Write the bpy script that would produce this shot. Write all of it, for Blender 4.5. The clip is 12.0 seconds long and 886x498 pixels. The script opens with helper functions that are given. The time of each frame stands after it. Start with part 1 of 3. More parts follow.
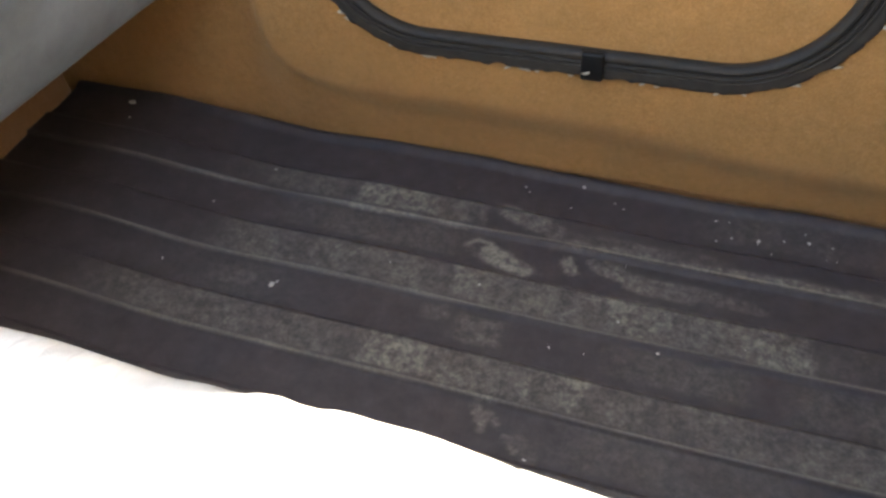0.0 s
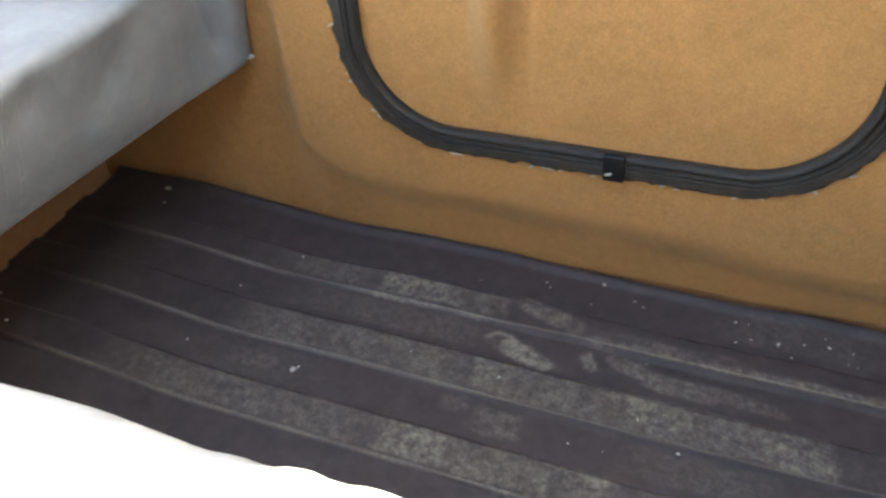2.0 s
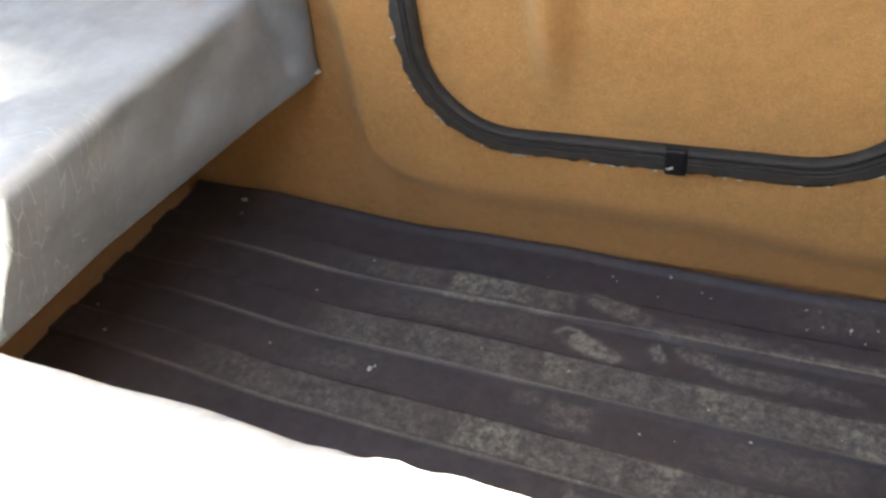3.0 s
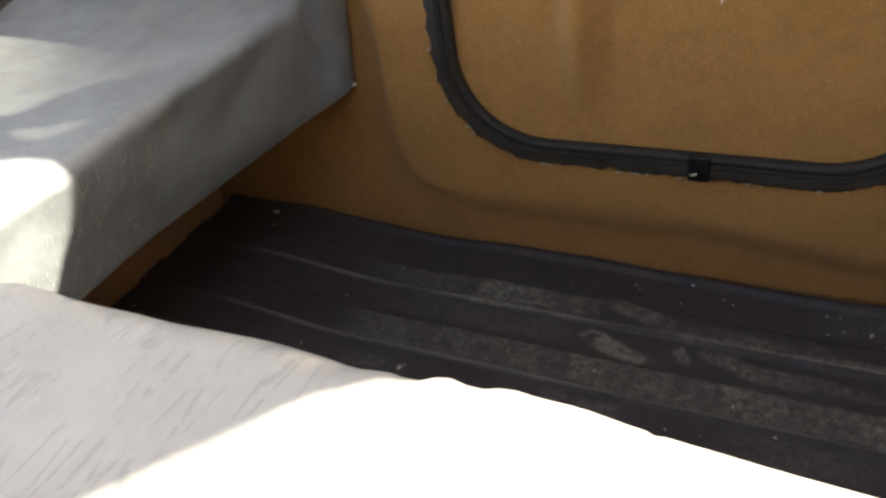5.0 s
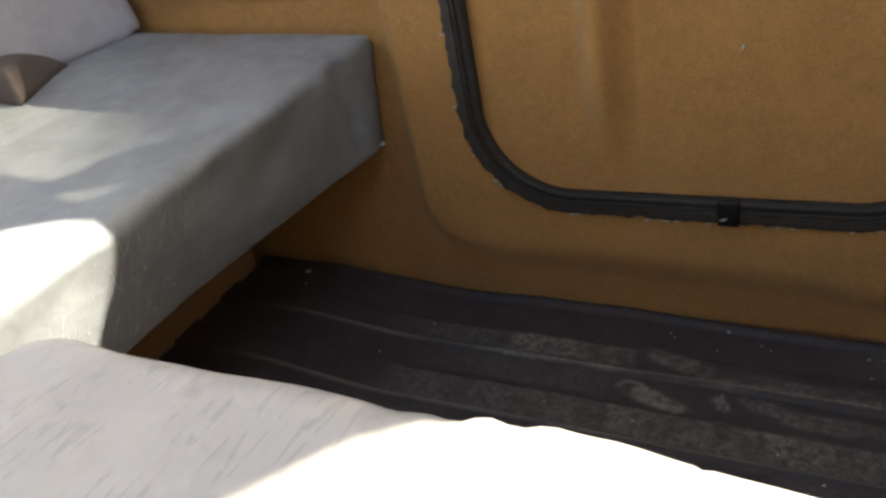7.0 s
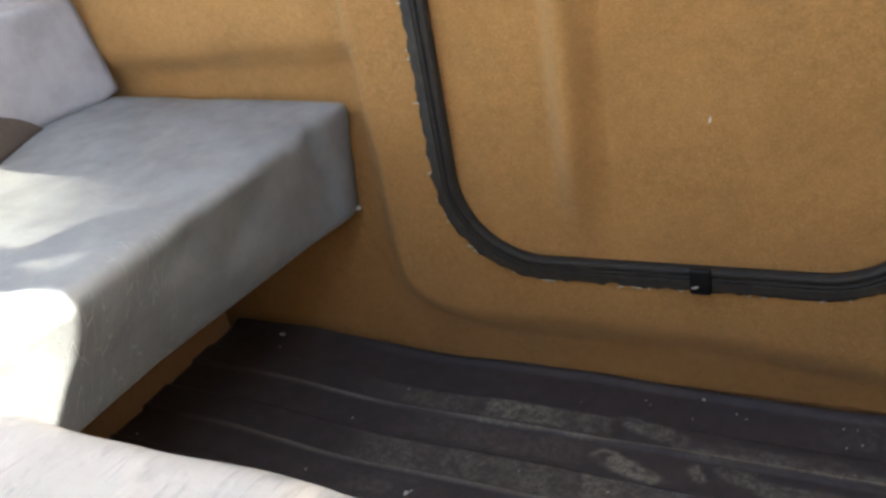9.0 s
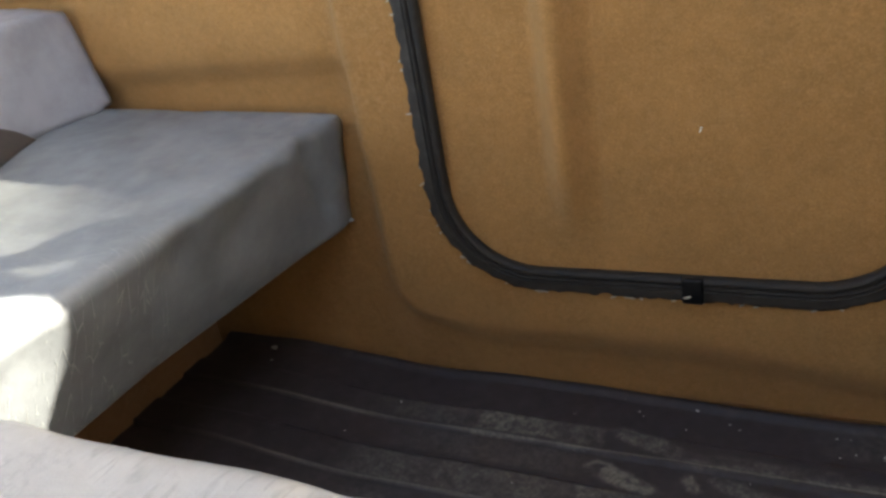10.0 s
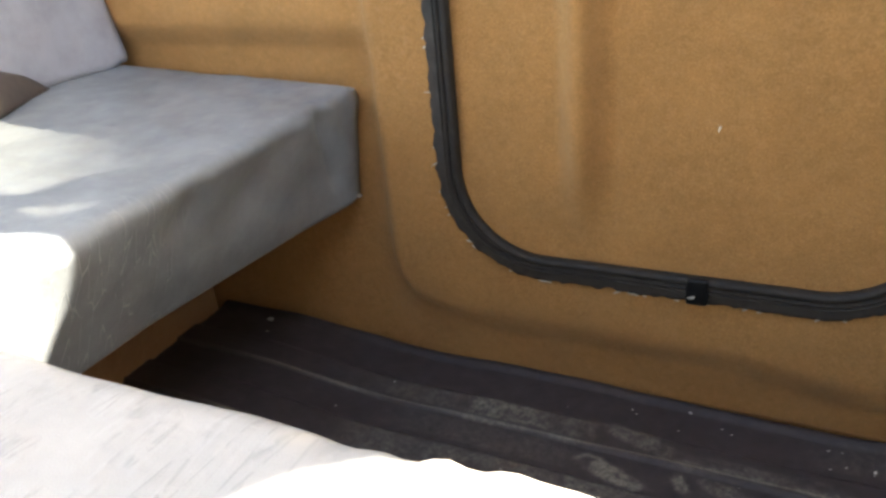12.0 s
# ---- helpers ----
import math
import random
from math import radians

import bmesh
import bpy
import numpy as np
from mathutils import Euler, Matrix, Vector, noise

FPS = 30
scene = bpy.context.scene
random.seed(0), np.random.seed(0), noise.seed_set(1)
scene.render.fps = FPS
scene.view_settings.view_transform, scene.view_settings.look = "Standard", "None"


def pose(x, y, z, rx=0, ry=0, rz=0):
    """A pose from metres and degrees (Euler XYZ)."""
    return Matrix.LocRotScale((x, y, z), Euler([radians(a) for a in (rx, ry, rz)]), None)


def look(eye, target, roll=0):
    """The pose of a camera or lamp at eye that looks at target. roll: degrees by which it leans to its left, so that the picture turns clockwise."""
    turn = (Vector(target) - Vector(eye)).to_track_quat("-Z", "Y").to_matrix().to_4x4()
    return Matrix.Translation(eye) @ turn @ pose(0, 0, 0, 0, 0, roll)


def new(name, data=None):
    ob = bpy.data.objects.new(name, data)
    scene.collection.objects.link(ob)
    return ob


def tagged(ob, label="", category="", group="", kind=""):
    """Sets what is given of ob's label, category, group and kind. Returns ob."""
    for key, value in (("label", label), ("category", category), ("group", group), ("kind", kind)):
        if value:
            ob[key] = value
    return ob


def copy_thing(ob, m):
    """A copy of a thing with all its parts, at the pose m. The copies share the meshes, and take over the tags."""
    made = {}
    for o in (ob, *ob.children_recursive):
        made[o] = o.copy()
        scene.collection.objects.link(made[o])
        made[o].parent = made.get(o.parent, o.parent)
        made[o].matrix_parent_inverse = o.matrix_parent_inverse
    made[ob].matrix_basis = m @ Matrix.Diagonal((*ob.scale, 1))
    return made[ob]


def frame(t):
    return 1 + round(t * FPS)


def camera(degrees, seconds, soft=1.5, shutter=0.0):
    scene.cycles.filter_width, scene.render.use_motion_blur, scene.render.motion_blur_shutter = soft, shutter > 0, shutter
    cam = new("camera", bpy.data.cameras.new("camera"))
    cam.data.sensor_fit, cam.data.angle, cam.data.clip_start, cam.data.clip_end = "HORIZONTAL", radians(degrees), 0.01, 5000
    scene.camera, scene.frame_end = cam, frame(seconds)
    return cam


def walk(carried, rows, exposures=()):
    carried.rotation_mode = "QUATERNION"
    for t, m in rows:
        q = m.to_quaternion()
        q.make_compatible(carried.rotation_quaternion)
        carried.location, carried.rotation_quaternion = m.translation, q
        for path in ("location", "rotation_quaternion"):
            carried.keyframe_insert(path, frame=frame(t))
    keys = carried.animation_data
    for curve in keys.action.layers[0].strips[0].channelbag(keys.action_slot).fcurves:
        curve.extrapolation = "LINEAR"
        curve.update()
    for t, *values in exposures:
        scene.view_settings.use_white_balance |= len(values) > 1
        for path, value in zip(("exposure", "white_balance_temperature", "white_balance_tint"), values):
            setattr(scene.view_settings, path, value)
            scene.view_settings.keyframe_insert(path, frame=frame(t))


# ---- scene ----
cam = camera(59.8, 12.0, soft=2.8)
PATH = [
    (0, (0.108, -0.774, 0.736), (-0.416, 0.463, -0.745), -6.1),
    (0.1, (0.107, -0.775, 0.737), (-0.419, 0.426, -0.773), -5.9),
    (0.2, (0.106, -0.776, 0.739), (-0.43, 0.436, -0.759), -6.5),
    (0.3, (0.104, -0.778, 0.74), (-0.428, 0.496, -0.707), -5.9),
    (0.4, (0.103, -0.779, 0.742), (-0.403, 0.516, -0.696), -4.8),
    (0.5, (0.102, -0.78, 0.743), (-0.385, 0.535, -0.684), -4.4),
    (0.7, (0.099, -0.784, 0.747), (-0.399, 0.526, -0.68), -4.9),
    (0.8, (0.098, -0.786, 0.748), (-0.423, 0.531, -0.664), -4.8),
    (1, (0.095, -0.79, 0.752), (-0.481, 0.573, -0.594), -5.5),
    (1.5, (0.092, -0.796, 0.742), (-0.516, 0.585, -0.57), -4.9),
    (1.75, (0.099, -0.794, 0.744), (-0.537, 0.562, -0.581), -5.6),
    (2, (0.105, -0.793, 0.745), (-0.502, 0.599, -0.556), -4.5),
    (2.3, (0.115, -0.798, 0.75), (-0.499, 0.556, -0.588), -6.3),
    (2.5, (0.122, -0.801, 0.753), (-0.513, 0.54, -0.589), -7.1),
    (2.7, (0.118, -0.806, 0.76), (-0.548, 0.526, -0.574), -8.6),
    (2.85, (0.115, -0.809, 0.766), (-0.585, 0.512, -0.562), -9.7),
    (3, (0.112, -0.813, 0.771), (-0.648, 0.511, -0.521), -10.8),
    (3.2, (0.107, -0.825, 0.765), (-0.735, 0.498, -0.476), -12.8),
    (4.8, (0.111, -0.888, 0.758), (-0.679, 0.512, -0.432), -9.7),
    (5, (0.111, -0.889, 0.746), (-0.692, 0.508, -0.439), -9.8),
    (5.2, (0.112, -0.892, 0.75), (-0.682, 0.541, -0.397), -9.6),
    (5.3, (0.112, -0.894, 0.752), (-0.692, 0.55, -0.374), -10.1),
    (5.5, (0.113, -0.897, 0.756), (-0.724, 0.542, -0.351), -10.9),
    (5.8, (0.107, -0.91, 0.753), (-0.744, 0.54, -0.33), -10.3),
    (6, (0.103, -0.919, 0.751), (-0.781, 0.526, -0.312), -10.5),
    (6.2, (0.105, -0.913, 0.749), (-0.773, 0.529, -0.324), -10.3),
    (6.5, (0.109, -0.904, 0.745), (-0.757, 0.56, -0.307), -10.3),
    (7, (0.11, -0.903, 0.74), (-0.774, 0.557, -0.302), -12.1),
    (8.8, (0.119, -0.888, 0.75), (-0.746, 0.654, -0.186), -11.1),
    (9, (0.119, -0.887, 0.75), (-0.736, 0.664, -0.18), -10.7),
    (9.5, (0.119, -0.89, 0.744), (-0.73, 0.683, -0.153), -10.5),
    (10, (0.12, -0.894, 0.738), (-0.721, 0.69, -0.148), -10.3),
    (10.2, (0.124, -0.89, 0.74), (-0.725, 0.678, -0.167), -10.5),
    (10.5, (0.129, -0.883, 0.743), (-0.702, 0.713, -0.128), -10.1),
    (10.7, (0.133, -0.878, 0.747), (-0.661, 0.768, -0.065), -10.5),
    (10.8, (0.134, -0.876, 0.75), (-0.658, 0.774, -0.058), -10.8),
    (11, (0.138, -0.871, 0.754), (-0.632, 0.767, -0.098), -11.6),
    (11.2, (0.135, -0.865, 0.752), (-0.624, 0.757, -0.138), -11.3),
    (11.3, (0.133, -0.862, 0.751), (-0.62, 0.761, -0.145), -10.7),
    (11.5, (0.123, -0.876, 0.725), (-0.609, 0.754, -0.173), -8.4),
    (11.7, (0.116, -0.889, 0.721), (-0.65, 0.715, -0.195), -7.4),
    (12, (0.105, -0.909, 0.716), (-0.722, 0.68, -0.173), -5.4),
]
EXPOSURES = [(0.0, 3.74, 7020, 7), (0.5, 4.33, 6720, 4), (1.0, 4.28, 6270, 2), (1.5, 4.28, 6370, 4), (2.0, 3.98, 6720, 5), (2.5, 3.99, 6870, 6), (3.0, 3.86, 7070, 8), (4.8, 2.48, 7350, 8), (5.5, 2.78, 7450, 8), (6.5, 2.34, 7350, 8), (7.0, 2.38, 7350, 8), (8.8, 3.05, 7090, 8), (9.5, 2.71, 7040, 8), (10.0, 2.58, 7040, 8), (10.5, 2.93, 7040, 8), (11.0, 3.46, 6330, 4), (11.5, 3.63, 5780, 4), (12.0, 3.14, 7100, 8)]
walk(cam, [(t, look(eye, target, roll)) for t, eye, target, roll in PATH], EXPOSURES)

# ---- light: low sky all round, one sun through openings in the unseen upper wall ----
SUN = Vector((1.6, 1.0, 1.25)).normalized()
world = bpy.data.worlds.new("world")
scene.world = world
world.use_nodes = True
wn = world.node_tree
sky = wn.nodes.new("ShaderNodeTexSky")
sky.sky_type, sky.sun_disc = "NISHITA", False
sky.dust_density, sky.ozone_density = 3.5, 0.8
sky.sun_elevation = math.asin(SUN.z)
sky.sun_rotation = math.atan2(SUN.x, SUN.y)
wn.links.new(sky.outputs[0], wn.nodes["Background"].inputs[0])
wn.nodes["Background"].inputs[1].default_value = 0.116
sun = new("sun", bpy.data.lights.new("sun", "SUN"))
sun.data.energy, sun.data.angle, sun.data.color = 5.0, radians(0.6), (1.0, 0.95, 0.86)
sun.matrix_world = look(SUN * 10, (0, 0, 0))


# ---- materials ----
def material(name):
    m = bpy.data.materials.new(name)
    m.use_nodes = True
    return m, m.node_tree, m.node_tree.nodes["Principled BSDF"]


def node(tree, kind, **values):
    n = tree.nodes.new(kind)
    for key, value in values.items():
        n.inputs[key].default_value = value
    return n


def coords(tree):
    return tree.nodes.new("ShaderNodeTexCoord").outputs["Object"]


def noise_of(tree, scale, detail=3.0, rough=0.6, vector=None):
    n = node(tree, "ShaderNodeTexNoise", Scale=scale, Detail=detail, Roughness=rough)
    tree.links.new(vector or coords(tree), n.inputs["Vector"])
    return n.outputs[0]


def ramp(tree, fac, stops):
    r = tree.nodes.new("ShaderNodeValToRGB")
    while len(r.color_ramp.elements) < len(stops):
        r.color_ramp.elements.new(0.5)
    for e, (at, colour) in zip(r.color_ramp.elements, stops):
        e.position = at
        e.color = (*colour, 1) if len(colour) == 3 else colour
    tree.links.new(fac, r.inputs[0])
    return r.outputs[0]


def grey(v):
    return (v, v, v)


def mix(tree, fac, a, b, blend="MIX"):
    n = tree.nodes.new("ShaderNodeMix")
    n.data_type, n.blend_type = "RGBA", blend
    for value, slot in ((fac, 0), (a, 6), (b, 7)):
        if hasattr(value, "links"):
            tree.links.new(value, n.inputs[slot])
        else:
            n.inputs[slot].default_value = value if slot == 0 else (*value, 1)
    return n.outputs[2]


def math_node(tree, op, a, b=0.0):
    n = tree.nodes.new("ShaderNodeMath")
    n.operation = op
    for value, slot in ((a, 0), (b, 1)):
        if hasattr(value, "links"):
            tree.links.new(value, n.inputs[slot])
        else:
            n.inputs[slot].default_value = value
    return n.outputs[0]


def bump(tree, bsdf, *layers):
    last = None
    for height, distance, strength in layers:
        b = node(tree, "ShaderNodeBump", Strength=strength, Distance=distance)
        tree.links.new(height, b.inputs["Height"])
        if last:
            tree.links.new(last, b.inputs["Normal"])
        last = b.outputs[0]
    tree.links.new(last, bsdf.inputs["Normal"])


def carpet(name, tint):
    m, t, b = material(name)
    c = list(tint)
    fine = noise_of(t, 330, 6, 0.8)
    tuft = noise_of(t, 75, 6, 0.7)
    blotch = noise_of(t, 8, 5, 0.62)
    fibre = ramp(t, fine, [(0.30, [x * 0.76 for x in c]), (0.52, c), (0.72, [min(1, x * 1.28 + 0.014) for x in c])])
    nap = ramp(t, tuft, [(0.32, grey(0.91)), (0.5, grey(1.0)), (0.7, grey(1.08))])
    worn = ramp(t, blotch, [(0.33, grey(0.89)), (0.55, grey(1.0)), (0.72, grey(1.07))])
    pile = mix(t, 1.0, mix(t, 1.0, fibre, nap, "MULTIPLY"), worn, "MULTIPLY")
    a = t.nodes.new("ShaderNodeAttribute")
    a.attribute_name = "scuff"
    tear = ramp(t, noise_of(t, 120, 5, 0.7), [(0.5, grey(0)), (0.62, grey(1))])
    pale = [min(1, x * 1.25 + 0.08) for x in c]
    t.links.new(mix(t, math_node(t, "MULTIPLY", tear, a.outputs["Fac"]), pile, pale), b.inputs["Base Color"])
    b.inputs["Roughness"].default_value = 0.95
    b.inputs["Specular IOR Level"].default_value = 0.1
    b.inputs["Sheen Weight"].default_value = 0.35
    b.inputs["Sheen Roughness"].default_value = 0.5
    b.inputs["Sheen Tint"].default_value = (1.0, 0.8, 0.5, 1)
    bump(t, b, (tuft, 0.003, 0.4), (fine, 0.0015, 0.6), (noise_of(t, 1300, 2), 0.001, 0.5))
    return m


def vinyl(name, tint, stretched, rub_shade=0.38, fold=(0.78, 0.80, 0.77), width=0.034, deep=0.6):
    m, t, b = material(name)
    v = coords(t)
    warp = t.nodes.new("ShaderNodeVectorMath")
    warp.operation = "ADD"
    bend = node(t, "ShaderNodeTexNoise", Scale=7.0, Detail=2.0)
    t.links.new(v, bend.inputs["Vector"])
    shift = t.nodes.new("ShaderNodeVectorMath")
    shift.operation = "SCALE"
    shift.inputs["Scale"].default_value = 0.014
    t.links.new(bend.outputs["Color"], shift.inputs[0])
    t.links.new(v, warp.inputs[0])
    t.links.new(shift.outputs[0], warp.inputs[1])
    stretch = t.nodes.new("ShaderNodeMapping")
    stretch.inputs["Rotation"].default_value = (0.3, 0.25, 0.3)
    stretch.inputs["Scale"].default_value = stretched
    t.links.new(warp.outputs[0], stretch.inputs["Vector"])
    cell = node(t, "ShaderNodeTexVoronoi", Scale=1.0)
    cell.feature = "DISTANCE_TO_EDGE"
    t.links.new(stretch.outputs[0], cell.inputs["Vector"])
    line = ramp(t, cell.outputs["Distance"], [(0.0, grey(1)), (width, grey(0))])
    gap = ramp(t, noise_of(t, 55, 3), [(0.42, grey(0)), (0.51, grey(1))])
    zone = ramp(t, noise_of(t, 17, 3), [(0.42, grey(0)), (0.52, grey(1))])
    wear = t.nodes.new("ShaderNodeAttribute")
    wear.attribute_name = "wear"
    crease = math_node(t, "MULTIPLY", math_node(t, "MULTIPLY", line, gap), math_node(t, "MULTIPLY", zone, wear.outputs["Fac"]))
    stain = ramp(t, noise_of(t, 14, 5, 0.65), [(0.3, [x * (0.74 if deep > 0 else 0.88) for x in tint]), (0.6, tint), (0.8, [min(1, x * 1.08) for x in tint])])
    # fold colours the creases: pale rubbing on the bench, painted shade on the seat.
    pale = mix(t, math_node(t, "MULTIPLY", crease, rub_shade), stain, fold)
    t.links.new(pale, b.inputs["Base Color"])
    t.links.new(ramp(t, noise_of(t, 40, 4), [(0.3, grey(0.30)), (0.7, grey(0.48))]), b.inputs["Roughness"])
    grain = t.nodes.new("ShaderNodeTexVoronoi")
    grain.inputs["Scale"].default_value = 700.0
    t.links.new(v, grain.inputs["Vector"])
    pucker = node(t, "ShaderNodeTexNoise", Scale=1.6, Detail=3.0, Distortion=0.6)
    t.links.new(stretch.outputs[0], pucker.inputs["Vector"])
    fold_zone = math_node(t, "MULTIPLY", math_node(t, "MULTIPLY", pucker.outputs[0], zone), wear.outputs["Fac"])
    bump(t, b, (noise_of(t, 16, 3), 0.006, 0.35), (fold_zone, 0.004, abs(deep) - 0.5), (crease, 0.0016, deep), (grain.outputs["Distance"], 0.0004, 0.35))
    return m


def rubber(name, tint, rough=0.5):
    m, t, b = material(name)
    c = ramp(t, noise_of(t, 60, 5, 0.7), [(0.3, [x * 0.7 for x in tint]), (0.6, tint), (0.85, [x * 1.8 for x in tint])])
    t.links.new(c, b.inputs["Base Color"])
    t.links.new(ramp(t, noise_of(t, 25, 4), [(0.3, grey(rough - 0.1)), (0.7, grey(rough + 0.12))]), b.inputs["Roughness"])
    b.inputs["Specular IOR Level"].default_value = 0.25
    bump(t, b, (noise_of(t, 90, 4), 0.001, 0.4), (noise_of(t, 800, 2), 0.0005, 0.3))
    return m


def mat_rubber():
    """Black rubber with pale dry dust, thick where the mesh attribute says."""
    m, t, b = material("dusty_mat_rubber")
    base = ramp(t, noise_of(t, 35, 5, 0.7), [(0.3, (0.035, 0.029, 0.030)), (0.6, (0.053, 0.043, 0.045)), (0.85, (0.080, 0.068, 0.068))])
    a = t.nodes.new("ShaderNodeAttribute")
    a.attribute_name = "dust"
    patch = ramp(t, noise_of(t, 95, 8, 0.74), [(0.41, grey(0.14)), (0.47, grey(0.52)), (0.53, grey(0.78)), (0.61, grey(1.35))])
    cloud = ramp(t, noise_of(t, 14, 5, 0.65), [(0.35, grey(0.42)), (0.62, grey(0.98))])
    film = math_node(t, "MULTIPLY", math_node(t, "MULTIPLY", patch, cloud), a.outputs["Fac"])
    # The rim attribute lays painted ridge highlights and one print in dust colour.
    line = t.nodes.new("ShaderNodeAttribute")
    line.attribute_name = "rim"
    haze = math_node(t, "ADD", math_node(t, "ADD", film, line.outputs["Fac"]), math_node(t, "MULTIPLY", cloud, 0.03))
    dust = ramp(t, noise_of(t, 260, 4, 0.7), [(0.3, (0.135, 0.124, 0.100)), (0.7, (0.285, 0.262, 0.215))])
    t.links.new(mix(t, haze, base, dust), b.inputs["Base Color"])
    r = math_node(t, "ADD", math_node(t, "MULTIPLY", film, 0.3), 0.5)
    t.links.new(r, b.inputs["Roughness"])
    b.inputs["Specular IOR Level"].default_value = 0.32
    bump(t, b, (noise_of(t, 18, 3), 0.004, 0.25), (patch, 0.0008, 0.3), (noise_of(t, 500, 3), 0.0006, 0.4))
    return m


def plain(name, tint, rough=0.6, metal=0.0):
    m, t, b = material(name)
    t.links.new(ramp(t, noise_of(t, 120, 4), [(0.3, [x * 0.8 for x in tint]), (0.7, tint)]), b.inputs["Base Color"])
    b.inputs["Roughness"].default_value, b.inputs["Metallic"].default_value = rough, metal
    return m


def sun_filter(name, even=None):
    """Added pane that dims the sun, clearer towards its upper rear end, or even all over."""
    m = bpy.data.materials.new(name)
    m.use_nodes = True
    t = m.node_tree
    t.nodes.remove(t.nodes["Principled BSDF"])
    clear = t.nodes.new("ShaderNodeBsdfTransparent")
    split = t.nodes.new("ShaderNodeSeparateXYZ")
    t.links.new(coords(t), split.inputs[0])
    haze = math_node(t, "ADD", split.outputs[2], math_node(t, "MULTIPLY", split.outputs[0], -0.43))
    rear = t.nodes.new("ShaderNodeMapRange")
    rear.inputs["From Min"].default_value, rear.inputs["From Max"].default_value = -0.53, -0.36
    t.links.new(split.outputs[0], rear.inputs[0])
    along = t.nodes.new("ShaderNodeMapRange")
    along.inputs["From Min"].default_value, along.inputs["From Max"].default_value = 0.83, 0.985
    t.links.new(haze, along.inputs[0])
    tone = ramp(t, math_node(t, "MULTIPLY", along.outputs[0], rear.outputs[0]), [(0.0, (0.0, 0.0, 0.0)), (0.45, (0.25, 0.246, 0.238)), (1.0, (0.62, 0.613, 0.585))])
    if even:
        clear.inputs["Color"].default_value = (*even, 1)
    else:
        t.links.new(tone, clear.inputs["Color"])
    gloss = t.nodes.new("ShaderNodeBsdfGlossy")
    gloss.inputs["Roughness"].default_value = 0.1
    both = t.nodes.new("ShaderNodeMixShader")
    both.inputs[0].default_value = 0.05
    t.links.new(clear.outputs[0], both.inputs[1])
    t.links.new(gloss.outputs[0], both.inputs[2])
    t.links.new(both.outputs[0], t.nodes["Material Output"].inputs["Surface"])
    return m


CARPET = carpet("tan_carpet", (0.440, 0.228, 0.079))
# The tan carpet again, darkened to stand for shade under the seats.
SHADED_CARPET = carpet("shaded_carpet", (0.27, 0.135, 0.060))
VINYL = vinyl("silver_grey_vinyl", (0.246, 0.266, 0.282), (17, 74, 10), 0.38)
# Same vinyl as the bench, paled so that the sun turns it white.
SEAT_VINYL = vinyl("sun_paled_seat_vinyl", (0.485, 0.470, 0.440), (62, 7.5, 16), 0.42, (0.20, 0.19, 0.18), 0.075, -1.0)
# The bench's grey paled, so that the backrest looks sunlit.
BACK_VINYL = vinyl("sun_paled_back_vinyl", (0.37, 0.375, 0.41), (16, 40, 15))
FLECK = plain("pale_paint", (0.9, 0.86, 0.72), 0.6)
GAP_DARK = plain("gap_dark", (0.07, 0.068, 0.065), 0.7)
PARTITION_TRIM = plain("partition_trim", (0.26, 0.235, 0.20), 0.7)
GREY_TRIM = plain("grey_trim", (0.52, 0.47, 0.40), 0.7)
SEAL_RUBBER = rubber("seal_rubber", (0.036, 0.032, 0.028), 0.62)
FLANGE_RUBBER = rubber("worn_seal_rubber", (0.058, 0.052, 0.046), 0.75)
TAPE = rubber("black_tape", (0.010, 0.010, 0.010), 0.4)
MAT = mat_rubber()
PALE = plain("dried_glue", (0.62, 0.55, 0.43), 0.8)
CRUMB = plain("pale_crumb", (0.50, 0.48, 0.44), 0.8)
CHROME = plain("worn_chrome", (0.66, 0.66, 0.64), 0.22, 1.0)
LINING = plain("headlining", (0.72, 0.69, 0.62), 0.9)
PATCH_FILTER = sun_filter("patch_filter")
STREAK_FILTER = sun_filter("streak_filter", (0.45, 0.42, 0.36))


# ---- mesh helpers ----
def finish(name, bm, mat, parent=None, label="", smooth=True):
    me = bpy.data.meshes.new(name)
    bm.normal_update()
    bm.to_mesh(me)
    bm.free()
    me.materials.append(mat)
    if smooth:
        me.polygons.foreach_set("use_smooth", [True] * len(me.polygons))
    ob = new(name, me)
    if parent:
        ob.parent = parent
    if label:
        ob["label"] = label
    return ob


def part(name, bm, mat, parent, label="", smooth=True):
    return finish(name, bm, mat, parent, label, smooth)


def empty(name, x=0, y=0, z=0):
    ob = new(name)
    ob.empty_display_size = 0.05
    ob.location = (x, y, z)
    return ob


def step(a, b, v):
    u = min(1.0, max(0.0, (v - a) / (b - a)))
    return u * u * (3 - 2 * u)


def fuzz(x, y, z, scale, seed=0.0):
    return noise.noise(Vector((x * scale + seed, y * scale - seed, z * scale + 2 * seed)))


def grid(us, vs, place, keep=None):
    """A sheet of quads: place(u, v) gives each corner, keep(u, v) tells which cells stay."""
    bm = bmesh.new()
    rows = [[bm.verts.new(place(u, v)) for v in vs] for u in us]
    for i in range(len(us) - 1):
        for j in range(len(vs) - 1):
            if keep is None or keep((us[i] + us[i + 1]) / 2, (vs[j] + vs[j + 1]) / 2):
                bm.faces.new((rows[i][j], rows[i + 1][j], rows[i + 1][j + 1], rows[i][j + 1]))
    bmesh.ops.delete(bm, geom=[v for v in bm.verts if not v.link_faces], context="VERTS")
    return bm


